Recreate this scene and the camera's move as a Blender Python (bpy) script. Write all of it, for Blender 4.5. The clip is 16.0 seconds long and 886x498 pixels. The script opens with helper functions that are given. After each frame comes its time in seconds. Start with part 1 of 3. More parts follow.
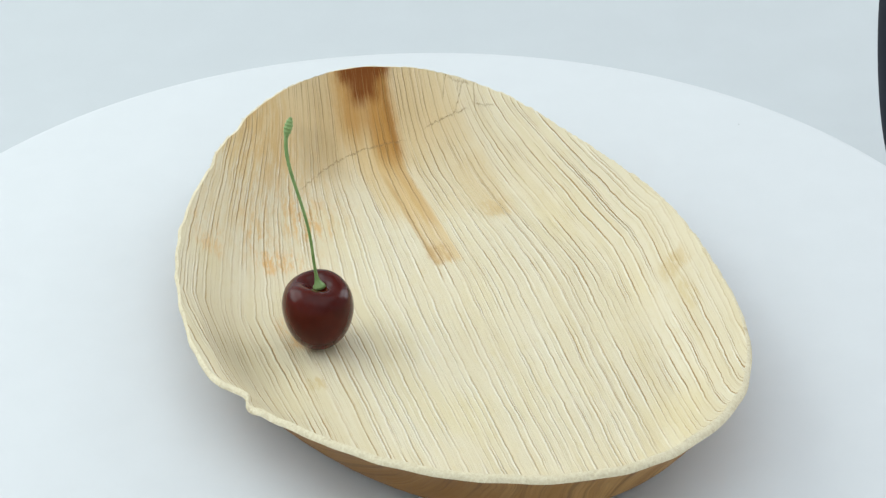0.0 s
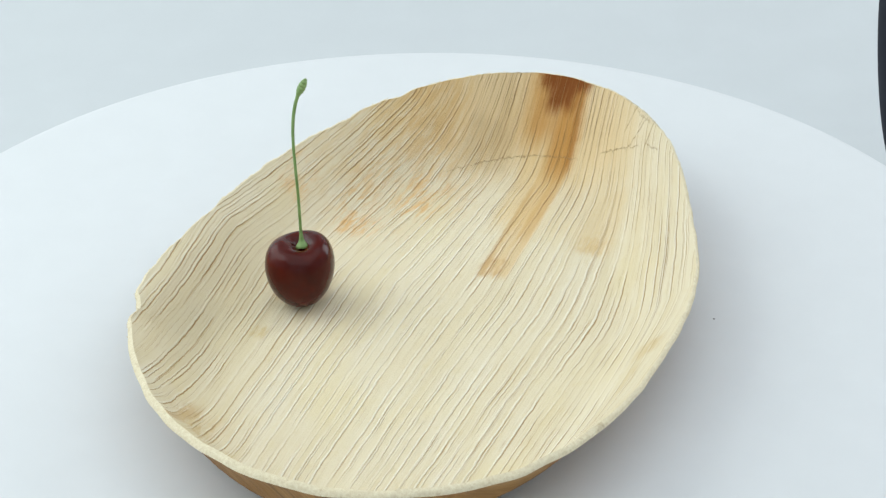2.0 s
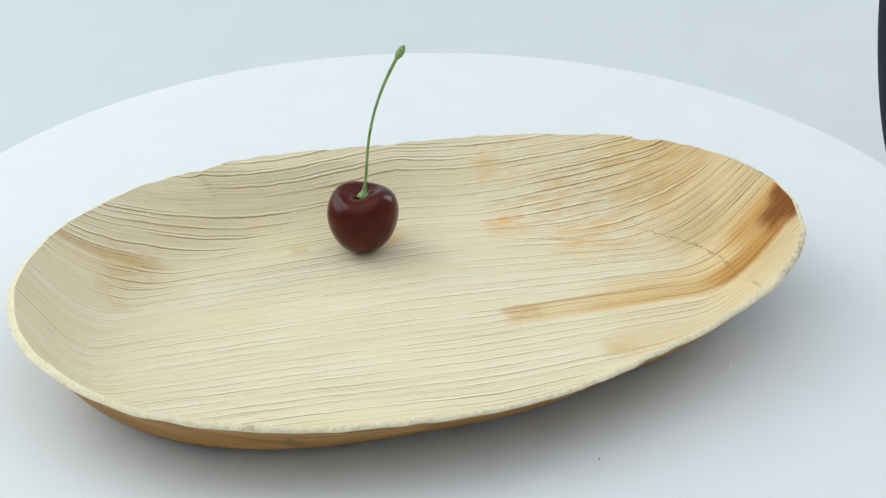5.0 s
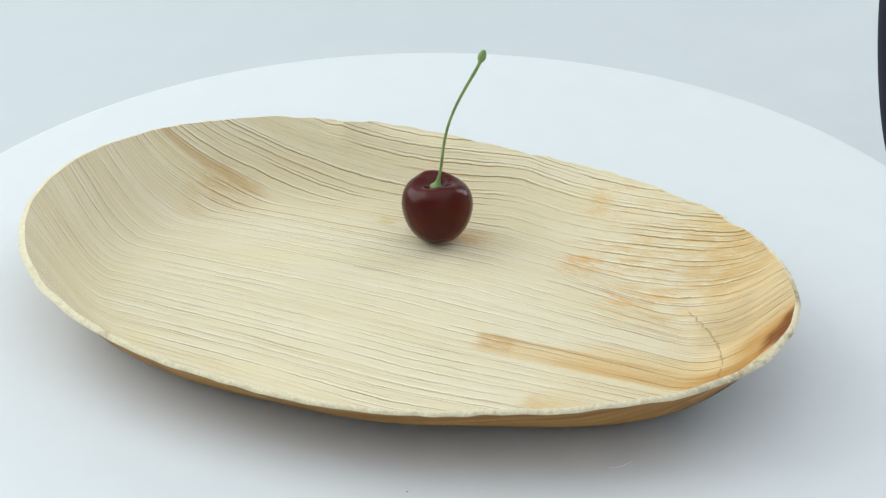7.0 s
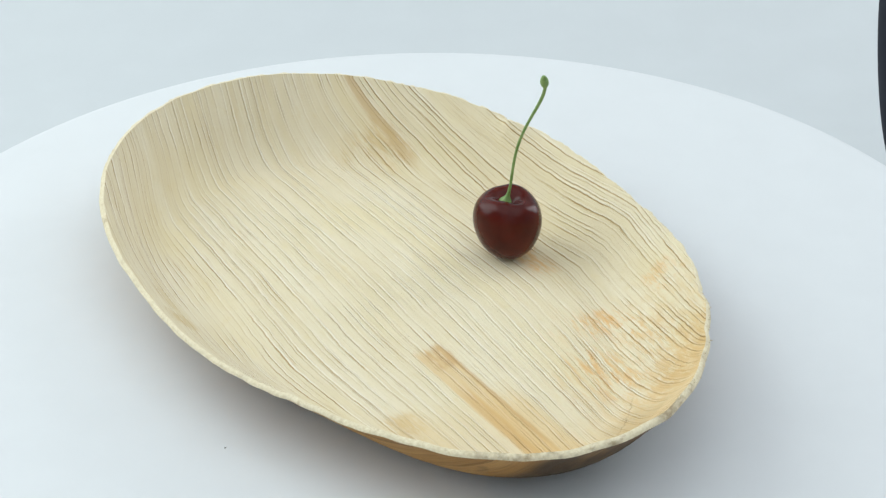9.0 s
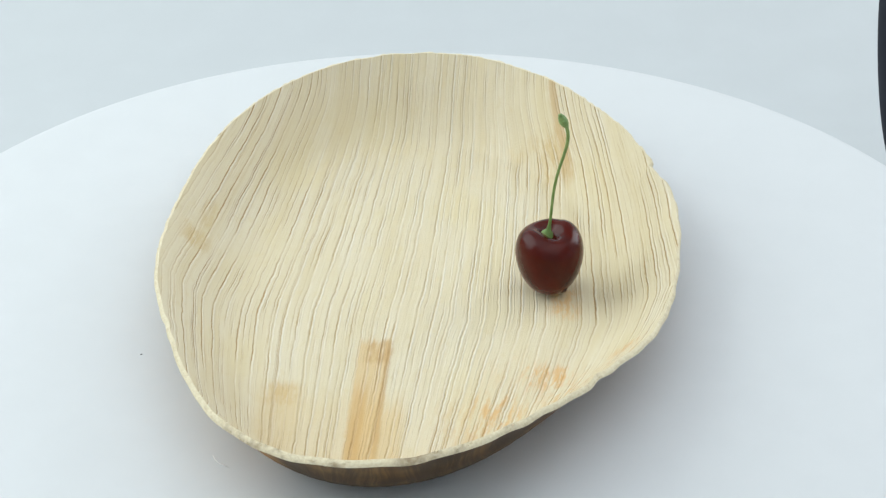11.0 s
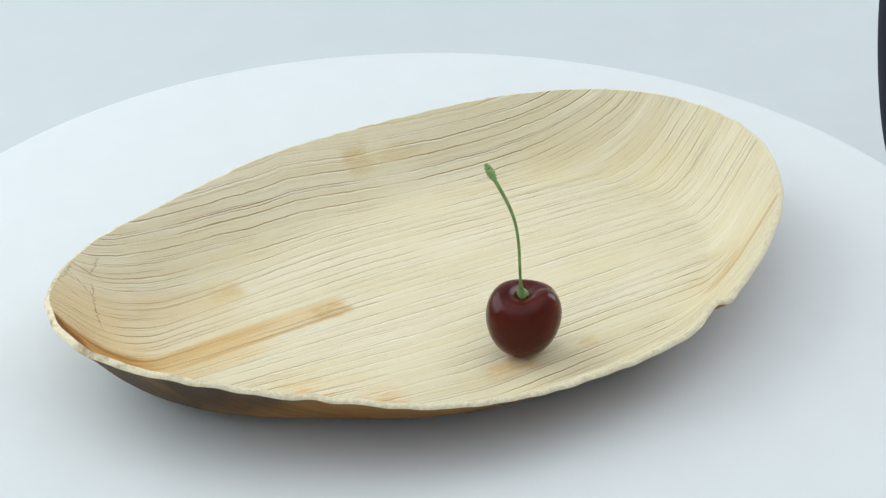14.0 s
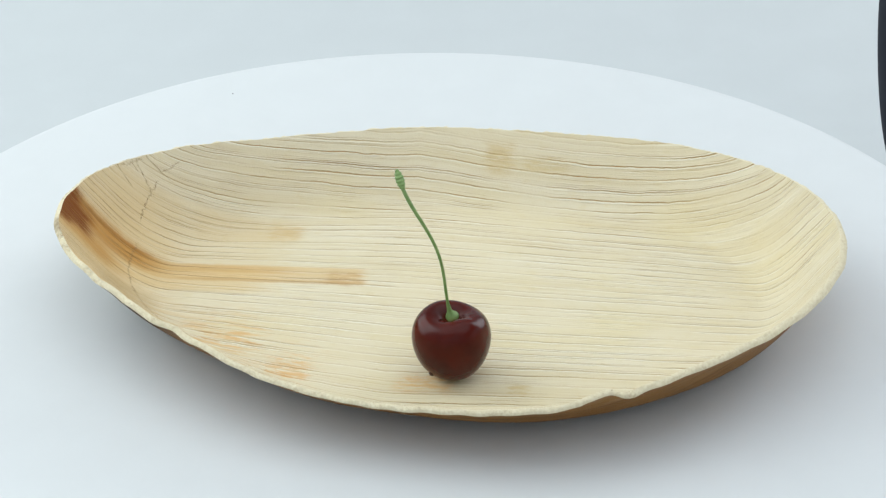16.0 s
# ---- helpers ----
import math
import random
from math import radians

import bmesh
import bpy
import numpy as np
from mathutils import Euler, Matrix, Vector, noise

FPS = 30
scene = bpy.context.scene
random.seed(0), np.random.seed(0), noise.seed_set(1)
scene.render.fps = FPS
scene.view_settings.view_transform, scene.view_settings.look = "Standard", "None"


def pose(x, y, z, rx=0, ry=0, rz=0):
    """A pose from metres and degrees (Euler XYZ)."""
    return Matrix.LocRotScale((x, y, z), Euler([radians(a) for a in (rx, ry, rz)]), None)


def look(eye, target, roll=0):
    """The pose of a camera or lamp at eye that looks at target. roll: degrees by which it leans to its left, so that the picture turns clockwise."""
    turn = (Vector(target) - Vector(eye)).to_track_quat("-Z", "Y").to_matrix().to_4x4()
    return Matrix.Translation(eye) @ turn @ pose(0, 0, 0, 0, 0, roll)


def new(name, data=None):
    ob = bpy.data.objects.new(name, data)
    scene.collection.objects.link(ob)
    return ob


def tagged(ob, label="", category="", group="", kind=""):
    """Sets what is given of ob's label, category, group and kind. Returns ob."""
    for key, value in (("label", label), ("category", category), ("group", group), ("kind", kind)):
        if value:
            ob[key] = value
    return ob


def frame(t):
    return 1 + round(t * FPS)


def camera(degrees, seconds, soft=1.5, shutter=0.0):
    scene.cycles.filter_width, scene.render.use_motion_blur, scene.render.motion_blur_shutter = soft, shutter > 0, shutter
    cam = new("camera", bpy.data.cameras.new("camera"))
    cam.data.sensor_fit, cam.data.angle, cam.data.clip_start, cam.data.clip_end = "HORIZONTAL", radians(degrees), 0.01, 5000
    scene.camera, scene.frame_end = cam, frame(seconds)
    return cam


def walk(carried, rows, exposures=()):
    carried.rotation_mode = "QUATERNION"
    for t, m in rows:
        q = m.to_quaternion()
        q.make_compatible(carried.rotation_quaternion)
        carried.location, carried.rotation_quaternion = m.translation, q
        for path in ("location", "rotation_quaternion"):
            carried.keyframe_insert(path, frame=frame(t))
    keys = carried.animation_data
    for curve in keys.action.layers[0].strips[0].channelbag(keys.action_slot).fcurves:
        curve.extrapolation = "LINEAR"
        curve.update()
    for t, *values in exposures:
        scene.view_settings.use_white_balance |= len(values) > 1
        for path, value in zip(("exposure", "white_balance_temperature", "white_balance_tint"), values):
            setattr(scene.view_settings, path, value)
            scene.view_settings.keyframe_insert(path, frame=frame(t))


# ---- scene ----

# The camera stands still; the turntable turns before it.
EYE = Vector((0.0, -0.6125, 0.4008))
PITCH, YAW, ROLL = radians(31.411), radians(0.519), -0.31
AIM = EYE + Vector((math.sin(YAW) * math.cos(PITCH), math.cos(YAW) * math.cos(PITCH), -math.sin(PITCH)))
SECONDS = 16.0
SPIN = -18.27          # degrees a second, clockwise from above
START = 17.0           # the plate's long axis at the start, degrees from +y
cam = camera(23.60, SECONDS, soft=1.35)
walk(cam, [(0.0, look(EYE, AIM, ROLL)), (SECONDS, look(EYE, AIM, ROLL))])

# ---------------------------------------------------------------- light
world = bpy.data.worlds.new("studio_air")
world.use_nodes = True
world.node_tree.nodes["Background"].inputs[0].default_value = (0.75, 0.83, 0.9, 1)
world.node_tree.nodes["Background"].inputs[1].default_value = 0.3
scene.world = world
scene.view_settings.exposure = 0.0


def softbox(name, eye, target, w, h, watts, colour):
    lamp = bpy.data.lights.new(name, "AREA")
    lamp.shape, lamp.size, lamp.size_y, lamp.energy, lamp.color = "RECTANGLE", w, h, watts, colour
    ob = new(name, lamp)
    ob.matrix_world = look(eye, target)
    return ob


COOL = (0.92, 0.985, 1.035)
softbox("softbox_key", (-1.0, 0.38, 0.70), (0, 0.12, 0.0), 1.3, 1.1, 11.0, (0.895, 0.995, 0.99))
softbox("softbox_side", (1.05, 0.75, 0.55), (0, 0.05, 0.0), 0.5, 0.9, 5.0, COOL)
softbox("softbox_top", (-0.1, -0.40, 1.55), (-0.1, -0.30, 0.0), 2.9, 2.5, 19.4, COOL)


# ---------------------------------------------------------------- material tools
class Nodes:
    """A short way to write node trees."""

    def __init__(self, name):
        self.mat = bpy.data.materials.new(name)
        self.mat.use_nodes = True
        self.tree = self.mat.node_tree
        self.bsdf = self.tree.nodes["Principled BSDF"]

    def node(self, kind, **props):
        n = self.tree.nodes.new(kind)
        for k, v in props.items():
            setattr(n, k, v)
        return n

    def put(self, value, socket):
        if isinstance(value, bpy.types.NodeSocket):
            self.tree.links.new(value, socket)
        elif isinstance(value, tuple) and len(value) == 3 and socket.type == "RGBA":
            socket.default_value = (*value, 1)
        else:
            socket.default_value = value

    def math(self, op, a, b=0.0, clamp=False):
        n = self.node("ShaderNodeMath", operation=op, use_clamp=clamp)
        self.put(a, n.inputs[0])
        self.put(b, n.inputs[1])
        return n.outputs[0]

    def join(self, x, y, z=0.0):
        n = self.node("ShaderNodeCombineXYZ")
        for i, v in enumerate((x, y, z)):
            self.put(v, n.inputs[i])
        return n.outputs[0]

    def noise(self, vector, scale=1.0, detail=2.0, rough=0.5):
        n = self.node("ShaderNodeTexNoise")
        self.put(vector, n.inputs["Vector"])
        n.inputs["Scale"].default_value, n.inputs["Detail"].default_value = scale, detail
        n.inputs["Roughness"].default_value = rough
        return n.outputs["Fac"]

    def step(self, value, lo, hi, a=0.0, b=1.0):
        n = self.node("ShaderNodeMapRange", interpolation_type="SMOOTHSTEP")
        self.put(value, n.inputs[0])
        for i, v in enumerate((lo, hi, a, b)):
            self.put(v, n.inputs[i + 1])
        return n.outputs[0]

    def mix(self, fac, a, b):
        n = self.node("ShaderNodeMix", data_type="RGBA")
        self.put(fac, n.inputs["Factor"])
        self.put(a, n.inputs["A"])
        self.put(b, n.inputs["B"])
        return n.outputs["Result"]

    def bump(self, height, distance, strength=1.0):
        n = self.node("ShaderNodeBump")
        self.put(height, n.inputs["Height"])
        n.inputs["Distance"].default_value, n.inputs["Strength"].default_value = distance, strength
        self.put(n.outputs[0], self.bsdf.inputs["Normal"])

    def set(self, **values):
        for k, v in values.items():
            self.put(v, self.bsdf.inputs[k.replace("_", " ")])
        return self.mat

    def leaf_uv(self):
        n = self.node("ShaderNodeSeparateXYZ")
        self.put(self.node("ShaderNodeUVMap", uv_map="leaf").outputs[0], n.inputs[0])
        return n.outputs[0], n.outputs[1]


def paint(name, colour, rough, grain=0.0, size=200.0, metal=0.0):
    k = Nodes(name)
    xyz = k.node("ShaderNodeTexCoord").outputs["Object"]
    n = k.noise(xyz, size, 4.0)
    big = k.noise(xyz, size * 0.02, 2.0)
    f = k.math("MULTIPLY", k.math("ADD", n, big), 0.5)
    dark = tuple(c * (1 - grain) for c in colour)
    light = tuple(min(0.92, c * (1 + grain)) for c in colour)
    col = k.mix(k.step(f, 0.35, 0.65), dark, light)
    k.bump(n, 0.0001, 0.3)
    return k.set(Base_Color=col, Roughness=rough, Metallic=metal)


def leaf_inside():
    """Pale pressed palm leaf: long grooves, fine fibres and brown stains."""
    k = Nodes("palm_leaf_inside")
    u, v = k.leaf_uv()                     # millimetres on the flat leaf
    # the veins draw together towards the stalk end, and a little towards the tip
    drift = k.noise(k.join(k.math("MULTIPLY", u, 0.02), k.math("MULTIPLY", v, 0.010)), 1.0, 2.0)
    wave = k.noise(k.join(k.math("MULTIPLY", u, 0.10), k.math("MULTIPLY", v, 0.07)), 1.0, 2.0)
    jag = k.noise(k.join(k.math("MULTIPLY", u, 0.40), k.math("MULTIPLY", v, 0.28), 4.0), 1.0, 3.0, 0.6)
    ahead = k.math("MAXIMUM", v, 0.0)
    stalk = k.math("SUBTRACT", 1.0, k.math("MULTIPLY", k.math("MAXIMUM", k.math("SUBTRACT", v, 10.0), 0.0), 0.0024))
    tip = k.math("SUBTRACT", 1.0, k.math("MULTIPLY", k.math("MAXIMUM", k.math("MULTIPLY", v, -1.0), 0.0), 0.0011))
    to_stalk = k.math("DIVIDE", k.math("SUBTRACT", k.math("SUBTRACT", u, 14.0), k.math("MULTIPLY", ahead, 0.035)), stalk)
    to_tip = k.math("DIVIDE", k.math("ADD", u, 30.0), tip)
    w = k.math("SUBTRACT", k.math("ADD", to_stalk, to_tip), k.math("ADD", u, 30.0))
    w = k.math("ADD", w, k.math("MULTIPLY", drift, 4.0))
    w = k.math("ADD", w, k.math("MULTIPLY", wave, 1.3))
    w = k.math("ADD", w, k.math("MULTIPLY", jag, 0.62))

    def lines(per_mm, half, seed, length, lo, hi, side):
        """Pleats: a thin groove, half as wide as given in mm, with a raised lip on one side."""
        def edge(shift):
            t = k.node("ShaderNodeTexVoronoi", voronoi_dimensions="1D", feature="DISTANCE_TO_EDGE")
            k.put(k.math("ADD", k.math("MULTIPLY", k.math("ADD", w, shift), per_mm), seed), t.inputs["W"])
            t.inputs["Scale"].default_value = 1.0
            return t.outputs["Distance"]
        cut = k.noise(k.join(k.math("MULTIPLY", w, per_mm * 0.9), k.math("MULTIPLY", v, length), seed), 1.0, 3.0, 0.65)
        depth = k.step(cut, lo, hi)
        g = k.math("MULTIPLY", k.step(edge(0.0), half * 0.25 * per_mm, half * per_mm, 1.0, 0.0), depth)
        lip = k.math("MULTIPLY", k.step(edge(side * half * 2.0), 0.0, half * 1.7 * per_mm, 1.0, 0.0), depth)
        return g, lip

    deep, lip_a = lines(0.200, 0.31, 3.7, 0.016, 0.34, 0.56, 1)
    mid, lip_b = lines(0.31, 0.24, 41.3, 0.020, 0.40, 0.60, 1)
    fine, lip_c = lines(0.58, 0.17, 11.9, 0.030, 0.42, 0.62, -1)
    fibre = k.noise(k.join(k.math("MULTIPLY", w, 2.6), k.math("MULTIPLY", v, 0.10)), 1.0, 3.0, 0.6)
    ribs = k.noise(k.join(k.math("MULTIPLY", w, 0.30), k.math("MULTIPLY", v, 0.014)), 1.0, 2.0)
    pores = k.noise(k.join(u, v), 1.3, 3.0)
    groove = k.math("MAXIMUM", deep, k.math("MULTIPLY", mid, 0.75))
    groove = k.math("MAXIMUM", groove, k.math("MULTIPLY", fine, 0.40))
    lips = k.math("MAXIMUM", lip_a, k.math("MULTIPLY", lip_b, 0.7))
    lips = k.math("MAXIMUM", lips, k.math("MULTIPLY", lip_c, 0.35))
    # in some stretches, and along the long sides, the press has smoothed the grooves away
    smooth = k.noise(k.join(k.math("MULTIPLY", u, 0.028), k.math("MULTIPLY", v, 0.020), 8.0), 1.0, 3.0, 0.6)
    keep = k.step(smooth, 0.34, 0.54, 0.30, 1.0)
    keep = k.math("MULTIPLY", keep, k.step(k.math("ABSOLUTE", k.math("ADD", u, 3.0)), 86.0, 97.0, 1.0, 0.3))
    groove = k.math("MULTIPLY", groove, keep)
    lips = k.math("MULTIPLY", lips, keep)

    blot = k.noise(k.join(k.math("MULTIPLY", u, 0.70), k.math("MULTIPLY", v, 0.22), 9.0), 1.0, 5.0, 0.7)
    speck = k.noise(k.join(k.math("MULTIPLY", w, 0.40), k.math("MULTIPLY", v, 0.085), 19.0), 1.0, 6.0, 0.72)
    ragged = k.noise(k.join(k.math("MULTIPLY", w, 0.8), k.math("MULTIPLY", v, 0.06), 5.0), 1.0, 3.0)

    # pressed creases where the wall meets the floor, and a crumpled corner
    def crease(cu, cv, half, bow, lean):
        du = k.math("SUBTRACT", u, cu)
        line = k.math("SUBTRACT", k.math("SUBTRACT", v, cv), k.math("MULTIPLY", du, lean))
        line = k.math("ADD", line, k.math("MULTIPLY", k.math("MULTIPLY", du, du), bow))
        line = k.math("ADD", line, k.math("MULTIPLY", k.math("SUBTRACT", blot, 0.5), 5.0))
        line = k.math("DIVIDE", line, math.sqrt(1 + lean * lean))
        m = k.step(k.math("ABSOLUTE", line), 0.08, 0.42, 1.0, 0.0)
        return k.math("MULTIPLY", m, k.step(k.math("ABSOLUTE", du), half * 0.7, half, 0.9, 0.0))
    folds = None
    for args in ((0, 103.7, 27, 0.0131, 0.445), (43, 108.6, 11, 0.010, -0.10), (57, 109, 2.6, 0.0, 3.5), (52, 118.5, 5, 0.0, -0.9),
                 (50, 112, 5, 0.0, 1.3), (54, 121, 4, 0.0, 1.5), (47, 124, 4, 0.0, 2.4), (60, 103, 4, 0.0, -0.8)):
        c = crease(*args)
        folds = c if folds is None else k.math("MAXIMUM", folds, c)

    h = k.math("MULTIPLY", groove, -0.42)
    h = k.math("ADD", h, k.math("MULTIPLY", lips, 0.42))
    h = k.math("ADD", h, k.math("MULTIPLY", folds, -0.3))
    h = k.math("ADD", h, k.math("MULTIPLY", fibre, 0.20))
    h = k.math("ADD", h, k.math("MULTIPLY", ribs, 1.0))
    h = k.math("ADD", h, k.math("MULTIPLY", pores, 0.30))
    k.bump(h, 0.00045, 1.0)

    # leaf colour: cream, with greener and warmer long streaks
    streak = k.noise(k.join(k.math("MULTIPLY", w, 0.16), k.math("MULTIPLY", v, 0.012), 7.0), 1.0, 3.0)
    patch = k.noise(k.join(k.math("MULTIPLY", u, 0.03), k.math("MULTIPLY", v, 0.02), 2.0), 1.0, 3.0)
    col = k.mix(k.step(streak, 0.2, 0.8), (0.69, 0.585, 0.385), (0.745, 0.66, 0.49))
    col = k.mix(k.step(patch, 0.45, 0.75, 0.0, 0.5), col, (0.715, 0.60, 0.345))
    fleck = k.noise(k.join(k.math("MULTIPLY", u, 1.1), k.math("MULTIPLY", v, 0.5), 15.0), 1.0, 3.0, 0.6)
    col = k.mix(k.step(fleck, 0.66, 0.78, 0.0, 0.35), col, (0.55, 0.40, 0.20))
    mottle = k.noise(k.join(k.math("MULTIPLY", u, 0.30), k.math("MULTIPLY", v, 0.16), 12.0), 1.0, 4.0, 0.65)
    col = k.mix(k.step(mottle, 0.5, 0.75, 0.0, 0.45), col, (0.68, 0.56, 0.32))

    # bright lips of the grooves: their highlight is painted pale into the colour
    col = k.mix(k.math("MULTIPLY", lips, 0.64), col, (0.93, 0.885, 0.765))

    def stain(cu, cv, hu, hv, soft_u, soft_v, amount, colour, col, speckle=None, lean=0.0):
        """A mark with soft sides, centred on the leaf at cu, cv, with the given half widths."""
        du = k.math("SUBTRACT", w0 if speckle is not None or soft_u > 2.5 else crisp, cu)
        if lean:
            du = k.math("SUBTRACT", du, k.math("MULTIPLY", k.math("SUBTRACT", v, cv), lean))
        dv = k.math("ADD", k.math("SUBTRACT", v, cv), k.math("MULTIPLY", k.math("SUBTRACT", ragged, 0.5), 9.0))
        mu = k.step(k.math("ABSOLUTE", du), hu - soft_u, hu + soft_u, 1.0, 0.0)
        mv = k.step(k.math("ABSOLUTE", dv), hv - soft_v, hv + soft_v, 1.0, 0.0)
        m = k.math("MULTIPLY", mu, mv)
        if speckle is not None:
            m = k.math("MULTIPLY", m, k.step(speck, speckle - 0.10, speckle + 0.13))
        else:
            m = k.math("MULTIPLY", m, k.step(ragged, 0.1, 0.6, 0.65, 1.0))
        return k.mix(k.math("MULTIPLY", m, amount, True), col, colour)

    w0 = k.math("ADD", u, k.math("MULTIPLY", k.math("SUBTRACT", blot, 0.5), 5.0))
    crisp = k.math("ADD", u, k.math("MULTIPLY", k.math("SUBTRACT", blot, 0.5), 1.6))
    TAN, BROWN, DARK, ORANGE = (0.67, 0.43, 0.17), (0.50, 0.235, 0.045), (0.21, 0.062, 0.010), (0.70, 0.40, 0.15)
    col = stain(-12, 122, 58, 26, 18, 16, 0.62, (0.73, 0.51, 0.24), col)             # tan end of the leaf
    col = stain(-44, 108, 20, 22, 9, 14, 0.55, (0.64, 0.40, 0.15), col, 0.46)
    col = stain(-60, 74, 16, 30, 10, 16, 0.45, (0.68, 0.50, 0.25), col, 0.48)
    col = stain(-12, 104, 8.5, 11, 4, 4, 0.60, (0.53, 0.41, 0.24), col)              # greyish patch
    col = stain(-7, 118, 4, 16, 3, 8, 0.40, (0.56, 0.38, 0.18), col)
    col = stain(34, 90, 15, 34, 5, 8, 0.28, (0.68, 0.51, 0.27), col)                 # tan panel with a hard end
    col = stain(44, 70, 7, 19, 3, 3, 0.26, (0.64, 0.45, 0.20), col)
    col = stain(44, 55, 5, 6, 3, 3, 0.55, (0.60, 0.40, 0.16), col, 0.46)
    col = stain(-30, 84, 22, 30, 9, 12, 0.45, (0.66, 0.44, 0.20), col, 0.50)
    col = stain(11.2, 84, 8.0, 26, 2.4, 9, 0.55, (0.70, 0.49, 0.22), col)            # the long stripe
    col = stain(15.8, 68, 5.2, 44, 0.9, 3, 0.52, TAN, col)
    col = stain(18.2, 82, 2.2, 32, 1.0, 9, 0.40, (0.55, 0.30, 0.09), col)
    col = stain(11.0, 60, 0.9, 30, 0.5, 8, 0.45, (0.50, 0.29, 0.11), col)
    col = stain(14.0, 30, 4.2, 6, 1.2, 2.0, 0.50, (0.50, 0.28, 0.10), col, 0.42)
    col = stain(17, 120, 5.0, 22, 2.4, 8, 0.80, BROWN, col)                            # brown wall over the stripe
    col = stain(4, 128, 5.0, 18, 4, 9, 0.70, (0.56, 0.30, 0.08), col)
    col = stain(13, 128, 10, 16, 3, 7, 0.55, BROWN, col)
    col = stain(20.2, 122, 1.2, 20, 0.8, 6, 0.60, (0.34, 0.14, 0.03), col)
    col = stain(13.5, 150, 10.0, 16, 3, 3.5, 1.15, DARK, col)
    col = stain(12.5, 140, 5.5, 14, 3, 4, 1.0, DARK, col)
    col = stain(-66, -28, 20, 52, 14, 24, 0.38, (0.62, 0.52, 0.31), col)
    col = stain(-42, 42, 7, 7, 3, 3, 0.70, ORANGE, col, 0.50)
    col = stain(-38, 56, 16, 26, 5, 8, 0.25, ORANGE, col, 0.56)
    col = stain(-48, 50, 4, 9, 2, 4, 0.60, ORANGE, col, 0.54)
    col = stain(-26, 67, 7, 14, 4, 5, 0.60, ORANGE, col, 0.52)
    col = stain(-70, 48, 6, 8, 3, 4, 0.6, ORANGE, col, 0.52)
    col = stain(-47, -3, 5, 9, 3, 3, 0.70, ORANGE, col, 0.46)
    col = stain(-48.5, -112, 1.8, 26, 1.0, 8, 0.60, (0.52, 0.33, 0.14), col)
    col = stain(-45, -98, 8, 12, 5, 5, 0.60, (0.58, 0.40, 0.18), col, 0.50)
    col = stain(-34, -104, 9, 6, 4, 3, 0.45, (0.62, 0.46, 0.22), col, 0.50)
    col = stain(-48, -34, 2.5, 3, 1.5, 1.5, 0.6, (0.58, 0.42, 0.18), col, 0.42)
    col = stain(87, -20, 6, 5, 3, 2, 0.6, (0.60, 0.44, 0.20), col, 0.45)
    col = stain(85, -37, 2.5, 8, 1.5, 3, 0.5, (0.62, 0.47, 0.22), col, 0.45)
    # dark brown along the creases
    col = k.mix(k.math("MULTIPLY", folds, k.step(ragged, 0.40, 0.62, 0.22, 0.72)), col, (0.32, 0.20, 0.09))
    # brown stain and painted shade in the grooves, stronger at the stalk and sides
    uneven = k.noise(k.join(k.math("MULTIPLY", u, 0.035), k.math("MULTIPLY", v, 0.025), 21.0), 1.0, 3.0, 0.6)
    stain_and_shade = k.math("MAXIMUM", k.step(uneven, 0.40, 0.68, 0.34, 0.82), k.math("MULTIPLY", k.step(v, 40, 100), 0.85))
    stain_and_shade = k.math("MAXIMUM", stain_and_shade, k.math("SUBTRACT", 0.95, k.step(u, -48, -18, 0.0, 0.9)))
    stain_and_shade = k.math("MAXIMUM", stain_and_shade, k.step(u, 30, 56, 0.0, 0.95))
    col = k.mix(k.math("MULTIPLY", groove, stain_and_shade), col, (0.40, 0.235, 0.075))
    return k.set(Base_Color=col, Roughness=0.7, Specular_IOR_Level=0.18)


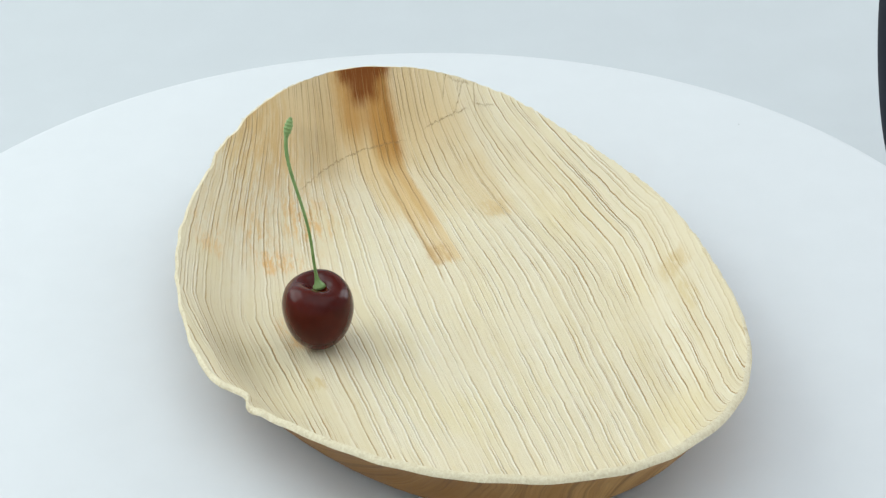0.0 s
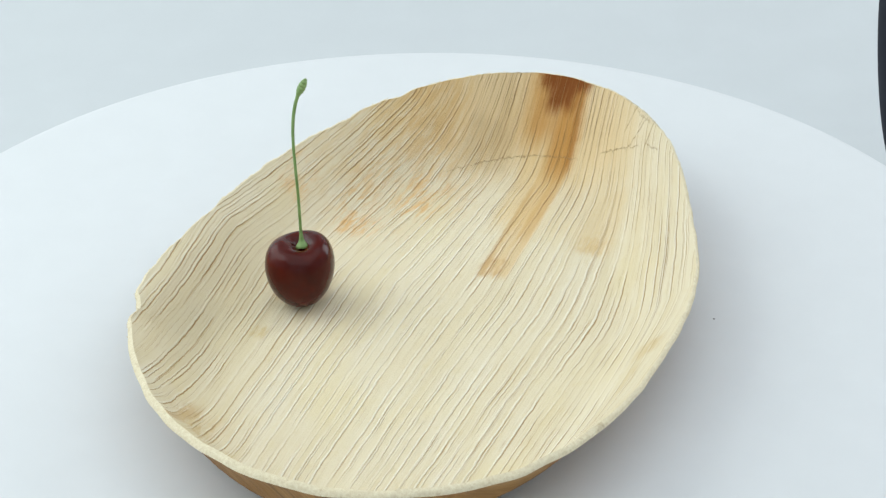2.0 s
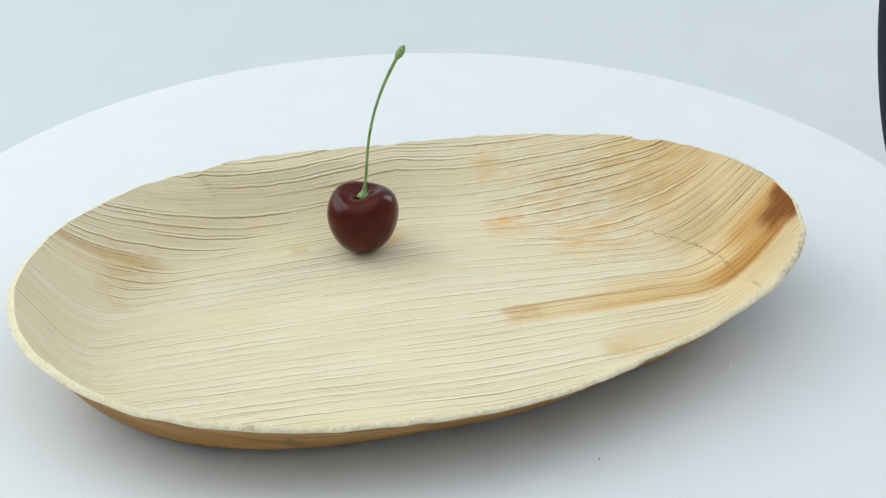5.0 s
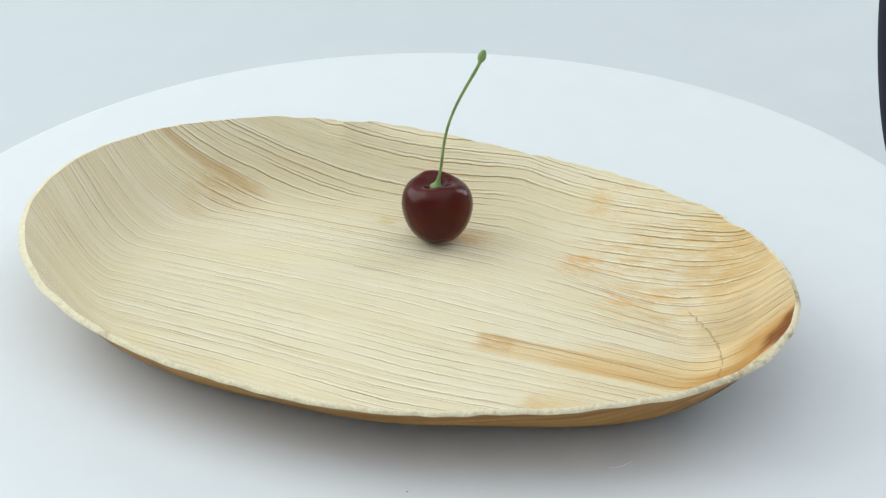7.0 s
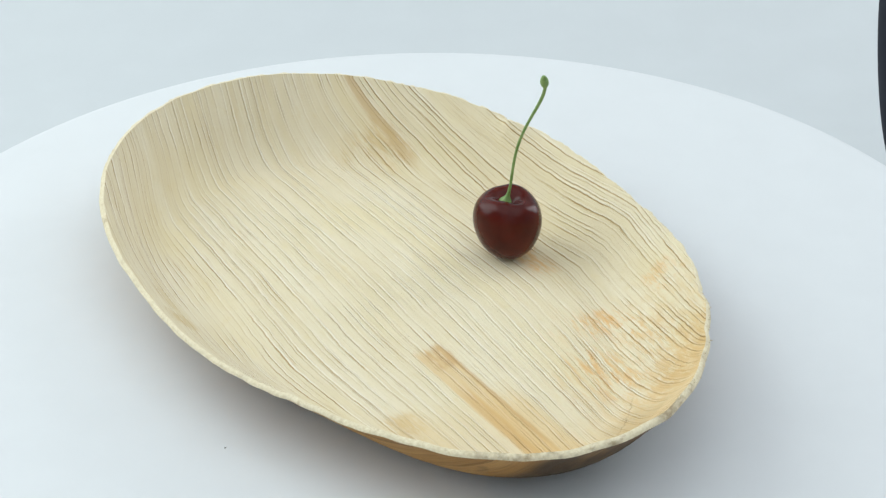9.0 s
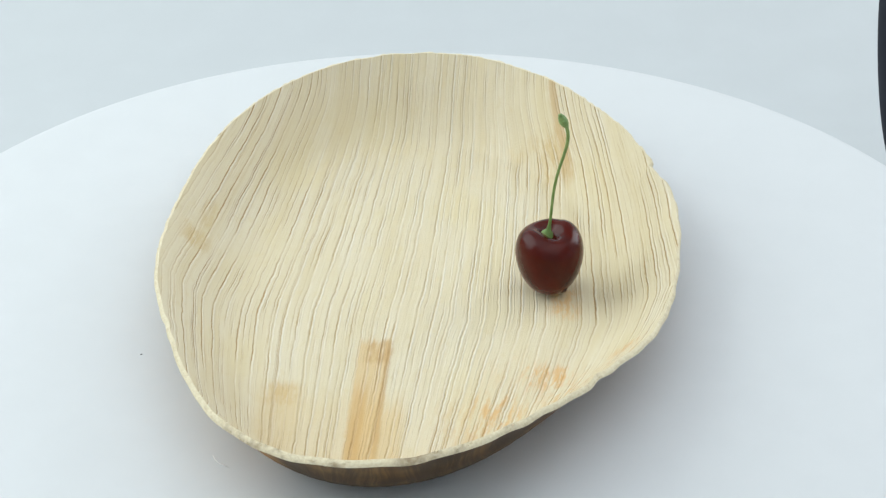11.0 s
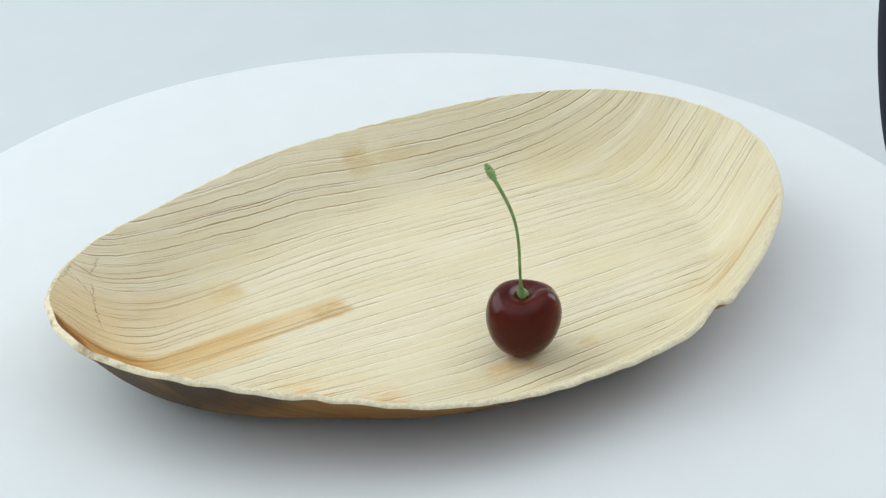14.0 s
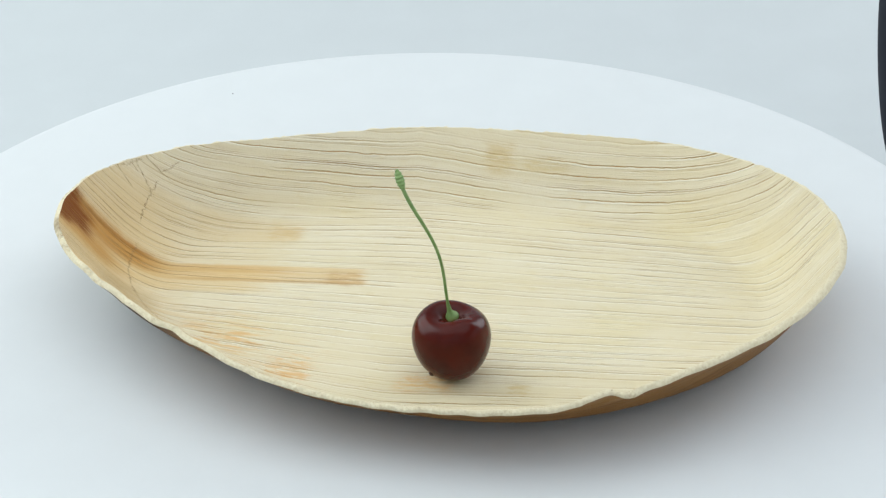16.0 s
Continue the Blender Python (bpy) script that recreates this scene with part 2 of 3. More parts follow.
def leaf_outside():
    """The brown back of the leaf."""
    k = Nodes("palm_leaf_outside")
    u, v = k.leaf_uv()
    warp = k.noise(k.join(k.math("MULTIPLY", u, 0.03), k.math("MULTIPLY", v, 0.02)), 1.0, 2.0)
    w = k.math("ADD", u, k.math("MULTIPLY", warp, 14.0))
    grain = k.noise(k.join(k.math("MULTIPLY", w, 0.9), k.math("MULTIPLY", v, 0.03)), 1.0, 4.0, 0.6)
    band = k.noise(k.join(k.math("MULTIPLY", w, 0.12), k.math("MULTIPLY", v, 0.012), 3.0), 1.0, 3.0)
    blot = k.noise(k.join(k.math("MULTIPLY", u, 0.05), k.math("MULTIPLY", v, 0.04), 6.0), 1.0, 4.0)
    col = k.mix(k.step(band, 0.3, 0.7), (0.36, 0.175, 0.045), (0.55, 0.315, 0.11))
    col = k.mix(k.step(grain, 0.42, 0.7, 0.0, 0.6), col, (0.27, 0.125, 0.038))
    col = k.mix(k.step(blot, 0.58, 0.70, 0.0, 0.5), col, (0.10, 0.065, 0.04))
    # darker on one half of the leaf, nearly black at the stalk
    col = k.mix(k.step(u, -45, 15, 0.70, 0.0), col, (0.235, 0.105, 0.028))
    vein = k.noise(k.join(k.math("MULTIPLY", w, 0.28), k.math("MULTIPLY", v, 0.008), 13.0), 1.0, 3.0, 0.6)
    col = k.mix(k.step(vein, 0.54, 0.64, 0.0, 0.55), col, (0.15, 0.072, 0.024))
    end = k.math("MULTIPLY", k.step(v, 78, 94), k.step(k.math("ADD", u, k.math("MULTIPLY", grain, 8.0)), 39, 48, 1.0, 0.0))
    end = k.math("MULTIPLY", end, k.step(k.math("ADD", blot, k.math("MULTIPLY", grain, 0.5)), 0.50, 0.86, 0.62, 1.0))
    col = k.mix(k.math("MULTIPLY", end, 0.95), col, (0.060, 0.038, 0.020))
    k.bump(grain, 0.0003, 0.8)
    return k.set(Base_Color=col, Roughness=0.6, Specular_IOR_Level=0.2)


def leaf_edge():
    """The cut, fibrous edge of the leaf, dark in places at the stalk end."""
    k = Nodes("palm_leaf_edge")
    u, v = k.leaf_uv()
    xyz = k.node("ShaderNodeTexCoord").outputs["Object"]
    n = k.noise(xyz, 1100.0, 4.0, 0.7)
    b = k.noise(xyz, 60.0, 4.0, 0.65)
    f = k.noise(xyz, 420.0, 3.0, 0.6)
    col = k.mix(k.step(n, 0.3, 0.7), (0.69, 0.59, 0.395), (0.80, 0.72, 0.53))
    col = k.mix(k.step(f, 0.58, 0.72, 0.0, 0.35), col, (0.46, 0.33, 0.17))
    col = k.mix(k.step(b, 0.62, 0.72, 0.0, 0.5), col, (0.32, 0.20, 0.09))
    stalk = k.math("MULTIPLY", k.step(v, 104, 120), k.step(k.math("ADD", b, k.math("MULTIPLY", f, 0.25)), 0.58, 0.80))
    col = k.mix(k.math("MULTIPLY", stalk, 0.6), col, (0.17, 0.095, 0.04))
    k.bump(n, 0.0001, 0.8)
    return k.set(Base_Color=col, Roughness=0.8, Specular_IOR_Level=0.2)


def cherry_skin():
    k = Nodes("cherry_skin")
    xyz = k.node("ShaderNodeTexCoord").outputs["Object"]
    n = k.noise(xyz, 90.0, 3.0)
    f = k.noise(xyz, 1400.0, 2.0)
    col = k.mix(k.step(n, 0.3, 0.7), (0.050, 0.0032, 0.0016), (0.076, 0.0060, 0.0025))
    k.bump(f, 0.00004, 0.25)
    return k.set(Base_Color=col, Roughness=0.16, Specular_IOR_Level=0.22, Subsurface_Weight=0.12,
                 Subsurface_Radius=(0.006, 0.0010, 0.0005), Subsurface_Scale=0.4)


def stem_green():
    k = Nodes("stem_green")
    xyz = k.node("ShaderNodeTexCoord").outputs["Object"]
    n = k.noise(xyz, 160.0, 3.0)
    f = k.noise(xyz, 1500.0, 3.0)
    col = k.mix(k.step(n, 0.3, 0.7), (0.13, 0.235, 0.055), (0.22, 0.335, 0.11))
    k.bump(f, 0.0002, 0.6)
    return k.set(Base_Color=col, Roughness=0.5)


M_INSIDE, M_OUTSIDE, M_EDGE = leaf_inside(), leaf_outside(), leaf_edge()
M_SKIN, M_STEM = cherry_skin(), stem_green()
M_DISC = paint("turntable_white", (0.675, 0.685, 0.69), 0.62, 0.012, 60.0)
M_BASE = paint("base_white", (0.72, 0.73, 0.74), 0.5, 0.02)
M_SWEEP = paint("backdrop_paper", (0.565, 0.585, 0.595), 0.85, 0.015, 30.0)
M_WALL = paint("studio_wall", (0.78, 0.79, 0.80), 0.9, 0.03, 20.0)
M_BLACK = paint("black_plastic", (0.004, 0.006, 0.014), 0.95, 0.15)
M_DARKBIT = paint("dust_dark", (0.10, 0.09, 0.08), 0.8, 0.1)
M_FIBRE = paint("dust_light", (0.90, 0.89, 0.86), 0.7, 0.05)
M_FRAY = paint("frayed_fibre", (0.66, 0.55, 0.36), 0.8, 0.15, 600.0)
M_CALYX = paint("cherry_scar", (0.05, 0.018, 0.01), 0.6, 0.3, 900.0)


# ---------------------------------------------------------------- mesh tools
def part(name, bm, material, parent=None, label="", smooth=True):
    me = bpy.data.meshes.new(name)
    bm.to_mesh(me)
    bm.free()
    me.materials.append(material)
    if smooth:
        me.polygons.foreach_set("use_smooth", [True] * len(me.polygons))
    ob = new(name, me)
    ob.parent = parent
    if label:
        tagged(ob, label)
    return ob


def empty(name):
    ob = new(name)
    ob.empty_display_size = 0.02
    return ob


def lathe(profile, n=96, squash=None):
    """A turned body from (radius, height) rows; squash(x, y, z) may reshape it."""
    bm = bmesh.new()
    rows = []
    for r, z in profile:
        if r < 1e-7:
            rows.append([bm.verts.new((0, 0, z))])
        else:
            rows.append([bm.verts.new((r * math.cos(i * math.tau / n), r * math.sin(i * math.tau / n), z)) for i in range(n)])
    for a, b in zip(rows, rows[1:]):
        for i in range(n):
            j = (i + 1) % n
            if len(a) == 1 and len(b) == 1:
                continue
            if len(a) == 1:
                bm.faces.new((a[0], b[j], b[i]))
            elif len(b) == 1:
                bm.faces.new((a[i], a[j], b[0]))
            else:
                bm.faces.new((a[i], a[j], b[j], b[i]))
    if squash:
        for v in bm.verts:
            v.co = squash(v.co)
    bmesh.ops.recalc_face_normals(bm, faces=bm.faces)
    return bm


def tube(points, radii, n=14):
    bm = bmesh.new()
    rings = []
    for i, (p, r) in enumerate(zip(points, radii)):
        d = (points[min(i + 1, len(points) - 1)] - points[max(i - 1, 0)]).normalized()
        a = d.cross(Vector((0.3, 1, 0.1))).normalized()
        b = d.cross(a)
        rings.append([bm.verts.new(p + a * r * math.cos(j * math.tau / n) + b * r * math.sin(j * math.tau / n)) for j in range(n)])
    for a, b in zip(rings, rings[1:]):
        for j in range(n):
            bm.faces.new((a[j], a[(j + 1) % n], b[(j + 1) % n], b[j]))
    bm.faces.new(rings[0])
    bm.faces.new(rings[-1])
    bmesh.ops.recalc_face_normals(bm, faces=bm.faces)
    return bm


def box(x0, y0, z0, x1, y1, z1):
    bm = bmesh.new()
    bmesh.ops.create_cube(bm, size=1.0, matrix=Matrix.LocRotScale(
        ((x0 + x1) / 2, (y0 + y1) / 2, (z0 + z1) / 2), None, (x1 - x0, y1 - y0, z1 - z0)))
    return bm


# ---------------------------------------------------------------- the studio
TABLE = -0.16


def build_studio():
    # a white paper sweep: flat, then a wide curve up behind
    prof = [(-1.8, 0.0), (0.55, 0.0)]
    prof += [(0.55 + 0.5 * math.sin(a), 0.5 - 0.5 * math.cos(a)) for a in (math.pi / 2 * i / 24 for i in range(1, 25))]
    prof += [(1.05, 1.75)]
    bm = bmesh.new()
    rows = [[bm.verts.new((x, y, TABLE + z)) for x in (-1.7, 1.7)] for y, z in prof]
    under = [[bm.verts.new((x, y + (0.004 if z > 0.4 else 0), TABLE + z - 0.004)) for x in (-1.7, 1.7)] for y, z in prof]
    for a, b in zip(rows, rows[1:]):
        bm.faces.new((a[0], a[1], b[1], b[0]))
    for a, b in zip(under, under[1:]):
        bm.faces.new((a[0], b[0], b[1], a[1]))
    bmesh.ops.recalc_face_normals(bm, faces=bm.faces)
    sweep = part("backdrop", bm, M_SWEEP)
    tagged(sweep, "white seamless paper backdrop sweeping up behind the turntable", "backdrop", kind="structure")
    # walls and ceiling out of view, added to close the set and bounce light
    z0, z1 = TABLE - 0.03, TABLE + 1.80
    for name, b in (("wall_west", (-1.85, -1.9, z0, -1.75, 1.2, z1)), ("wall_east", (1.75, -1.9, z0, 1.85, 1.2, z1)),
                    ("wall_south", (-1.75, -1.95, z0, 1.75, -1.85, z1)), ("wall_north", (-1.75, 1.10, z0, 1.75, 1.2, z1))):
        tagged(part(name, box(*b), M_WALL, smooth=False), "plain grey wall out of view, added to close the studio and bounce light", "wall", kind="structure")
    tagged(part("ceiling", box(-1.85, -1.95, z1, 1.85, 1.2, z1 + 0.05), M_WALL, smooth=False), "plain grey ceiling out of view, added to close the studio and bounce light", "ceiling", kind="structure")
    tagged(part("floor", box(-1.85, -1.95, z0 - 0.05, 1.85, 1.2, z0), M_WALL, smooth=False), "plain grey studio floor under the backdrop", "floor", kind="structure")


def build_turntable():
    top = empty("turntable")
    R = 0.2072
    prof = [(0, 0), (R - 0.004, 0), (R - 0.0018, -0.0003), (R - 0.0005, -0.0013), (R, -0.003), (R, -0.011), (R - 0.002, -0.0125), (0, -0.0125)]
    part("disc", lathe(prof, 256), M_DISC, top, "smooth matt white disc")
    h = -TABLE
    prof = [(0, -0.0125), (0.09, -0.0125), (0.09, -0.022), (0.128, -0.026), (0.135, -0.034), (0.135, -h + 0.004), (0.132, -h), (0, -h)]
    part("base", lathe(prof, 128), M_BASE, top, "white drum base")
    # dust lying on the disc, in the plate's own axes
    a = radians(START)
    for name, u, v, l, wd, turn, mat in (("dust_speck", 94.3, 28.8, 0.7, 0.35, 20, M_DARKBIT), ("dust_speck", 160.2, 94.5, 0.5, 0.3, 70, M_DARKBIT),
                                         ("dust_fibre", 59.8, 87.0, 8.6, 0.40, 151, M_FIBRE)):
        x, y = u * math.cos(a) - v * math.sin(a), u * math.sin(a) + v * math.cos(a)
        b = radians(turn)
        pts = [Vector((x + l * s * math.cos(b + 0.5 * s), y + l * s * math.sin(b + 0.5 * s), wd * 0.5)) * 0.001 for s in (-0.5, -0.2, 0.1, 0.5)]
        part(name, tube(pts, [wd * 0.0003, wd * 0.0005, wd * 0.0005, wd * 0.0003], 6), mat, top)
    return tagged(top, "round white motorised turntable with a smooth matt top", "turntable")


# ---------------------------------------------------------------- the plate
FLOOR = 0.0045
THICK = 0.0013
RIM_R = (107.75, 7.17, -5.92, -18.23, -11.55, -1.63, -3.38, 1.55, 3.14, -0.56, 1.79, -0.27, -0.60)
RIM_Z = (27.31, 0.42, 0.61, -3.81, -2.69, 0.59, 0.57, 0.0, 0.51)


def harmonics(c, a):
    out = np.full_like(a, c[0])
    for i in range(1, len(c), 2):
        k = (i + 1) // 2
        out = out + c[i] * np.cos(k * a) + c[i + 1] * np.sin(k * a)
    return out


def wobble(a, seed, lo, hi, amp):
    rng = np.random.RandomState(seed)
    out = np.zeros_like(a)
    for k in range(lo, hi):
        out += rng.normal() * np.cos(k * a + rng.uniform(0, 6.283)) * (lo / k) ** 0.5
    return out * amp


def bell(a, at, width):
    d = (a - radians(at) + math.pi) % math.tau - math.pi
    return np.exp(-(d / radians(width)) ** 2)


def even_rim(a):
    """The rim's large form: radius and height, in metres, at the angles a in the plate's axes."""
    b = a + radians(START)
    return (harmonics(RIM_R, b) - 1.5) * 0.001, (harmonics(RIM_Z, b) + 0.4) * 0.001


def rim(a):
    """The same with its notch, broken corner and wear."""
    r, z = even_rim(a)
    r, z = r * 1000, z * 1000
    # the folded notch, and the broken corner
    d = np.degrees(a) % 360.0
    torn = 1 / (1 + np.exp((213.6 - d) / 0.5)) / (1 + np.exp((d - 220.0) / 0.3))
    r = r - torn * (0.9 + 0.24 * np.clip(d - 213.0, 0, 8)) + 0.7 * bell(a, 208.0, 5.5) + 0.8 * bell(a, 222.0, 1.8)
    z = z - 0.4 * bell(a, 209.0, 4.0) - 0.4 * bell(a, 222.0, 2.0)
    r = r - 0.8 * bell(a, 127.0, 2.2) + 1.0 * bell(a, 122.0, 3.5)
    worn = 1 + 0.9 * bell(a, 112, 20)
    r = r + wobble(a, 3, 14, 60, 0.04) * worn
    z = z + wobble(a, 5, 12, 70, 0.045) * worn
    return r * 0.001, z * 0.001


def dish(a, r):
    """The even form of the dish over the plan, and how far up its wall a point lies."""
    R, Z = even_rim(a)
    side = np.abs(np.cos(a)) ** 1.5
    up = np.clip(np.sin(a) * 2, -1, 1) * 0.5 + 0.5
    width = side * 0.0275 + (1 - side) * (0.026 + 0.010 * up)
    t = np.clip(1.0 - (R - r) / width, 0, 1.2)
    t0 = side * 0.44 + (1 - side) * (0.60 + 0.15 * up)
    g = np.where(t < t0, t * t / (2 * t0), t - t0 / 2) / (1 - t0 / 2)
    # along one side the lip of the wall rolls outward
    lip = 0.0020 * bell(a, 196, 22) * np.minimum(np.clip((t - 0.42) / 0.38, 0, 1) ** 1.5, np.clip((1 - t) / 0.2, 0, 1))
    return FLOOR + (Z - FLOOR) * g + lip, t


def height(a, r):
    """The leaf's inner surface: the dish with its wear, swellings and ribs."""
    R, Z = rim(a)
    base, t = dish(a, r)
    x, y = r * np.cos(a), r * np.sin(a)
    swell = 0.0004 * np.sin(31 * x + 1.0) * np.sin(23 * y + 2.0)
    ribs = 0.00004 * np.sin(x * 1000 * 1.13 + 2.0 * np.sin(y * 33)) + 0.00003 * np.sin(x * 1000 * 1.9 + 1.5 * np.sin(y * 47 + 2))
    near = np.clip((r / R - 0.92) / 0.08, 0, 1) ** 1.5
    return base + (Z - dish(a, R)[0]) * near + swell * np.clip(1 - t, 0, 1) + ribs * np.clip((R - r) / 0.004, 0, 1)


def leaf_lengths(x, y):
    """Where a point of the plate lay on the flat leaf, in millimetres: lengths along the surface from the middle."""
    n = 301
    gx, gy = np.linspace(-0.15, 0.15, n), np.linspace(-0.15, 0.15, n)
    X, Y = np.meshgrid(gx, gy, indexing="ij")
    A, Rr = np.arctan2(Y, X), np.hypot(X, Y)
    R, _ = rim(A)
    H = height(A, np.minimum(Rr, R))
    d = gx[1] - gx[0]
    sx = np.sqrt(1 + np.gradient(H, d, axis=0) ** 2)
    sy = np.sqrt(1 + np.gradient(H, d, axis=1) ** 2)
    U = np.cumsum(sx, axis=0) * d
    U = U - U[n // 2]
    V = np.cumsum(sy, axis=1) * d
    V = V - V[:, n // 2][:, None]
    fx, fy = np.clip((x - gx[0]) / d, 0, n - 1.001), np.clip((y - gy[0]) / d, 0, n - 1.001)
    i, j = fx.astype(int), fy.astype(int)
    a, b = fx - i, fy - j

    def take(F):
        return F[i, j] * (1 - a) * (1 - b) + F[i + 1, j] * a * (1 - b) + F[i, j + 1] * (1 - a) * b + F[i + 1, j + 1] * a * b
    return take(U) * 1000, take(V) * 1000


def ring_mesh(name, rows, material, parent, label, flip=False, centre=None):
    """A mesh from rings of points (each n x 3), joined in order, with the leaf's lengths as UV."""
    n = len(rows[0])
    co = np.concatenate(rows)
    m = len(rows)
    i, j = np.meshgrid(np.arange(m - 1), np.arange(n), indexing="ij")
    j2 = (j + 1) % n
    quads = np.stack([i * n + j, i * n + j2, (i + 1) * n + j2, (i + 1) * n + j], -1).reshape(-1, 4)
    if flip:
        quads = quads[:, ::-1]
    faces = quads.tolist()
    if centre is not None:
        co = np.concatenate([co, [centre]])
        k = len(co) - 1
        for q in range(n):
            tri = (k, q, (q + 1) % n)
            faces.append(tri[::-1] if not flip else tri)
    me = bpy.data.meshes.new(name)
    me.from_pydata(co.tolist(), [], faces)
    u, v = leaf_lengths(co[:, 0], co[:, 1])
    layer = me.uv_layers.new(name="leaf")
    idx = np.empty(len(me.loops), dtype=np.int32)
    me.loops.foreach_get("vertex_index", idx)
    layer.data.foreach_set("uv", np.stack([u[idx], v[idx]], 1).astype(np.float32).ravel())
    me.polygons.foreach_set("use_smooth", [True] * len(me.polygons))
    me.materials.append(material)
    me.validate()
    ob = new(name, me)
    ob.parent = parent
    return tagged(ob, label)


def build_plate():
    plate = empty("oval_plate")
    n = 1400
    a = np.linspace(0, math.tau, n, endpoint=False)
    R, Z = rim(a)
    inner, outer = [], []
    fr = np.concatenate([np.linspace(0.02, 0.66, 50), np.linspace(0.67, 1.0, 62)])
    for f in fr:
        r = R * f
        inner.append(np.stack([r * np.cos(a), r * np.sin(a), height(a, r)], 1))
    # the back: the same form, a leaf's thickness further out
    for f in np.concatenate([np.linspace(0.02, 0.6, 8), np.linspace(0.64, 1.0, 34)]):
        r = R * f
        e = 0.0006
        slope = (height(a, np.minimum(r + e, R)) - height(a, r - e)) / (np.minimum(r + e, R) - r + e)
        nz = 1 / np.sqrt(1 + slope ** 2)
        thick = THICK + 0.0004 * bell(a, 88, 40) + 0.0005 * bell(a, 275, 50) + (0.0005 + 0.0002 * bell(a, 88, 45) + 0.0006 * bell(a, 275, 50)) * max(0.0, (f - 0.93) / 0.07) ** 2
        rr = r + slope * nz * thick
        outer.append(np.stack([rr * np.cos(a), rr * np.sin(a), np.maximum(height(a, r) - nz * thick, 0.0006)], 1))
    ring_mesh("inner_face", inner, M_INSIDE, plate, "pale grooved inner face with brown stains", True, (0, 0, FLOOR))
    ring_mesh("underside", outer, M_OUTSIDE, plate, "brown grained underside", False, (0, 0, FLOOR - THICK))
    # the cut edge: a rounded, frayed strip from the inner to the outer face
    p, q = inner[-1], outer[-1]
    rows = []
    rough = wobble(a, 8, 60, 220, 0.000025)
    rough2 = wobble(a, 9, 60, 220, 0.000025)
    for i in range(9):
        s = i / 8
        lift = math.sin(math.pi * s)
        row = p * (1 - s) + q * s
        row = row + np.stack([np.cos(a) * 0.0003 * lift, np.sin(a) * 0.0003 * lift, 0.0003 * lift + (rough if i % 2 else rough2) * lift], 1)
        rows.append(row)
    ring_mesh("rim", rows, M_EDGE, plate, "frayed cream cut edge", True)
    # loose fibres along the cut edge, thickest where it is most worn
    rng = random.Random(12)
    bm = bmesh.new()
    for lo, hi, count, most in ((92, 128, 70, 1.5), (262, 312, 60, 0.8), (206, 228, 24, 1.0), (60, 92, 16, 0.8)):
        for _ in range(count):
            i = int(rng.uniform(lo, hi) / 360 * n) % n
            at = Vector(p[i].tolist()).lerp(Vector(q[i].tolist()), rng.uniform(0.1, 0.9))
            out = Vector((math.cos(a[i]), math.sin(a[i]), 0))
            d = (out * rng.uniform(0.3, 1) + Vector((rng.uniform(-0.6, 0.6), rng.uniform(-0.6, 0.6), rng.uniform(-0.3, 0.7)))).normalized()
            l, r = rng.uniform(0.4, most) * 0.001, rng.uniform(0.00008, 0.00020)
            x = d.cross(Vector((0.2, 0.1, 1))).normalized() * r
            y = d.cross(x).normalized() * r
            base = [bm.verts.new(at - d * 0.0002 + x * cx + y * cy) for cx, cy in ((1, 0), (0, 1), (-1, 0), (0, -1))]
            mid = [bm.verts.new(v.co + d * l * 0.7 + x * 0.5) for v in base]
            end = bm.verts.new(at + d * l + x)
            for j in range(4):
                bm.faces.new((base[j], base[(j + 1) % 4], mid[(j + 1) % 4], mid[j]))
                bm.faces.new((mid[j], mid[(j + 1) % 4], end))
    tagged(part("loose_fibres", bm, M_FRAY, plate), "fine frayed cream fibres", kind="stuff")
    return tagged(plate, "oval pressed palm leaf plate, pale cream with brown stains", "plate")


# ---------------------------------------------------------------- the cherry
CHERRY = (-0.0416, -0.0118)


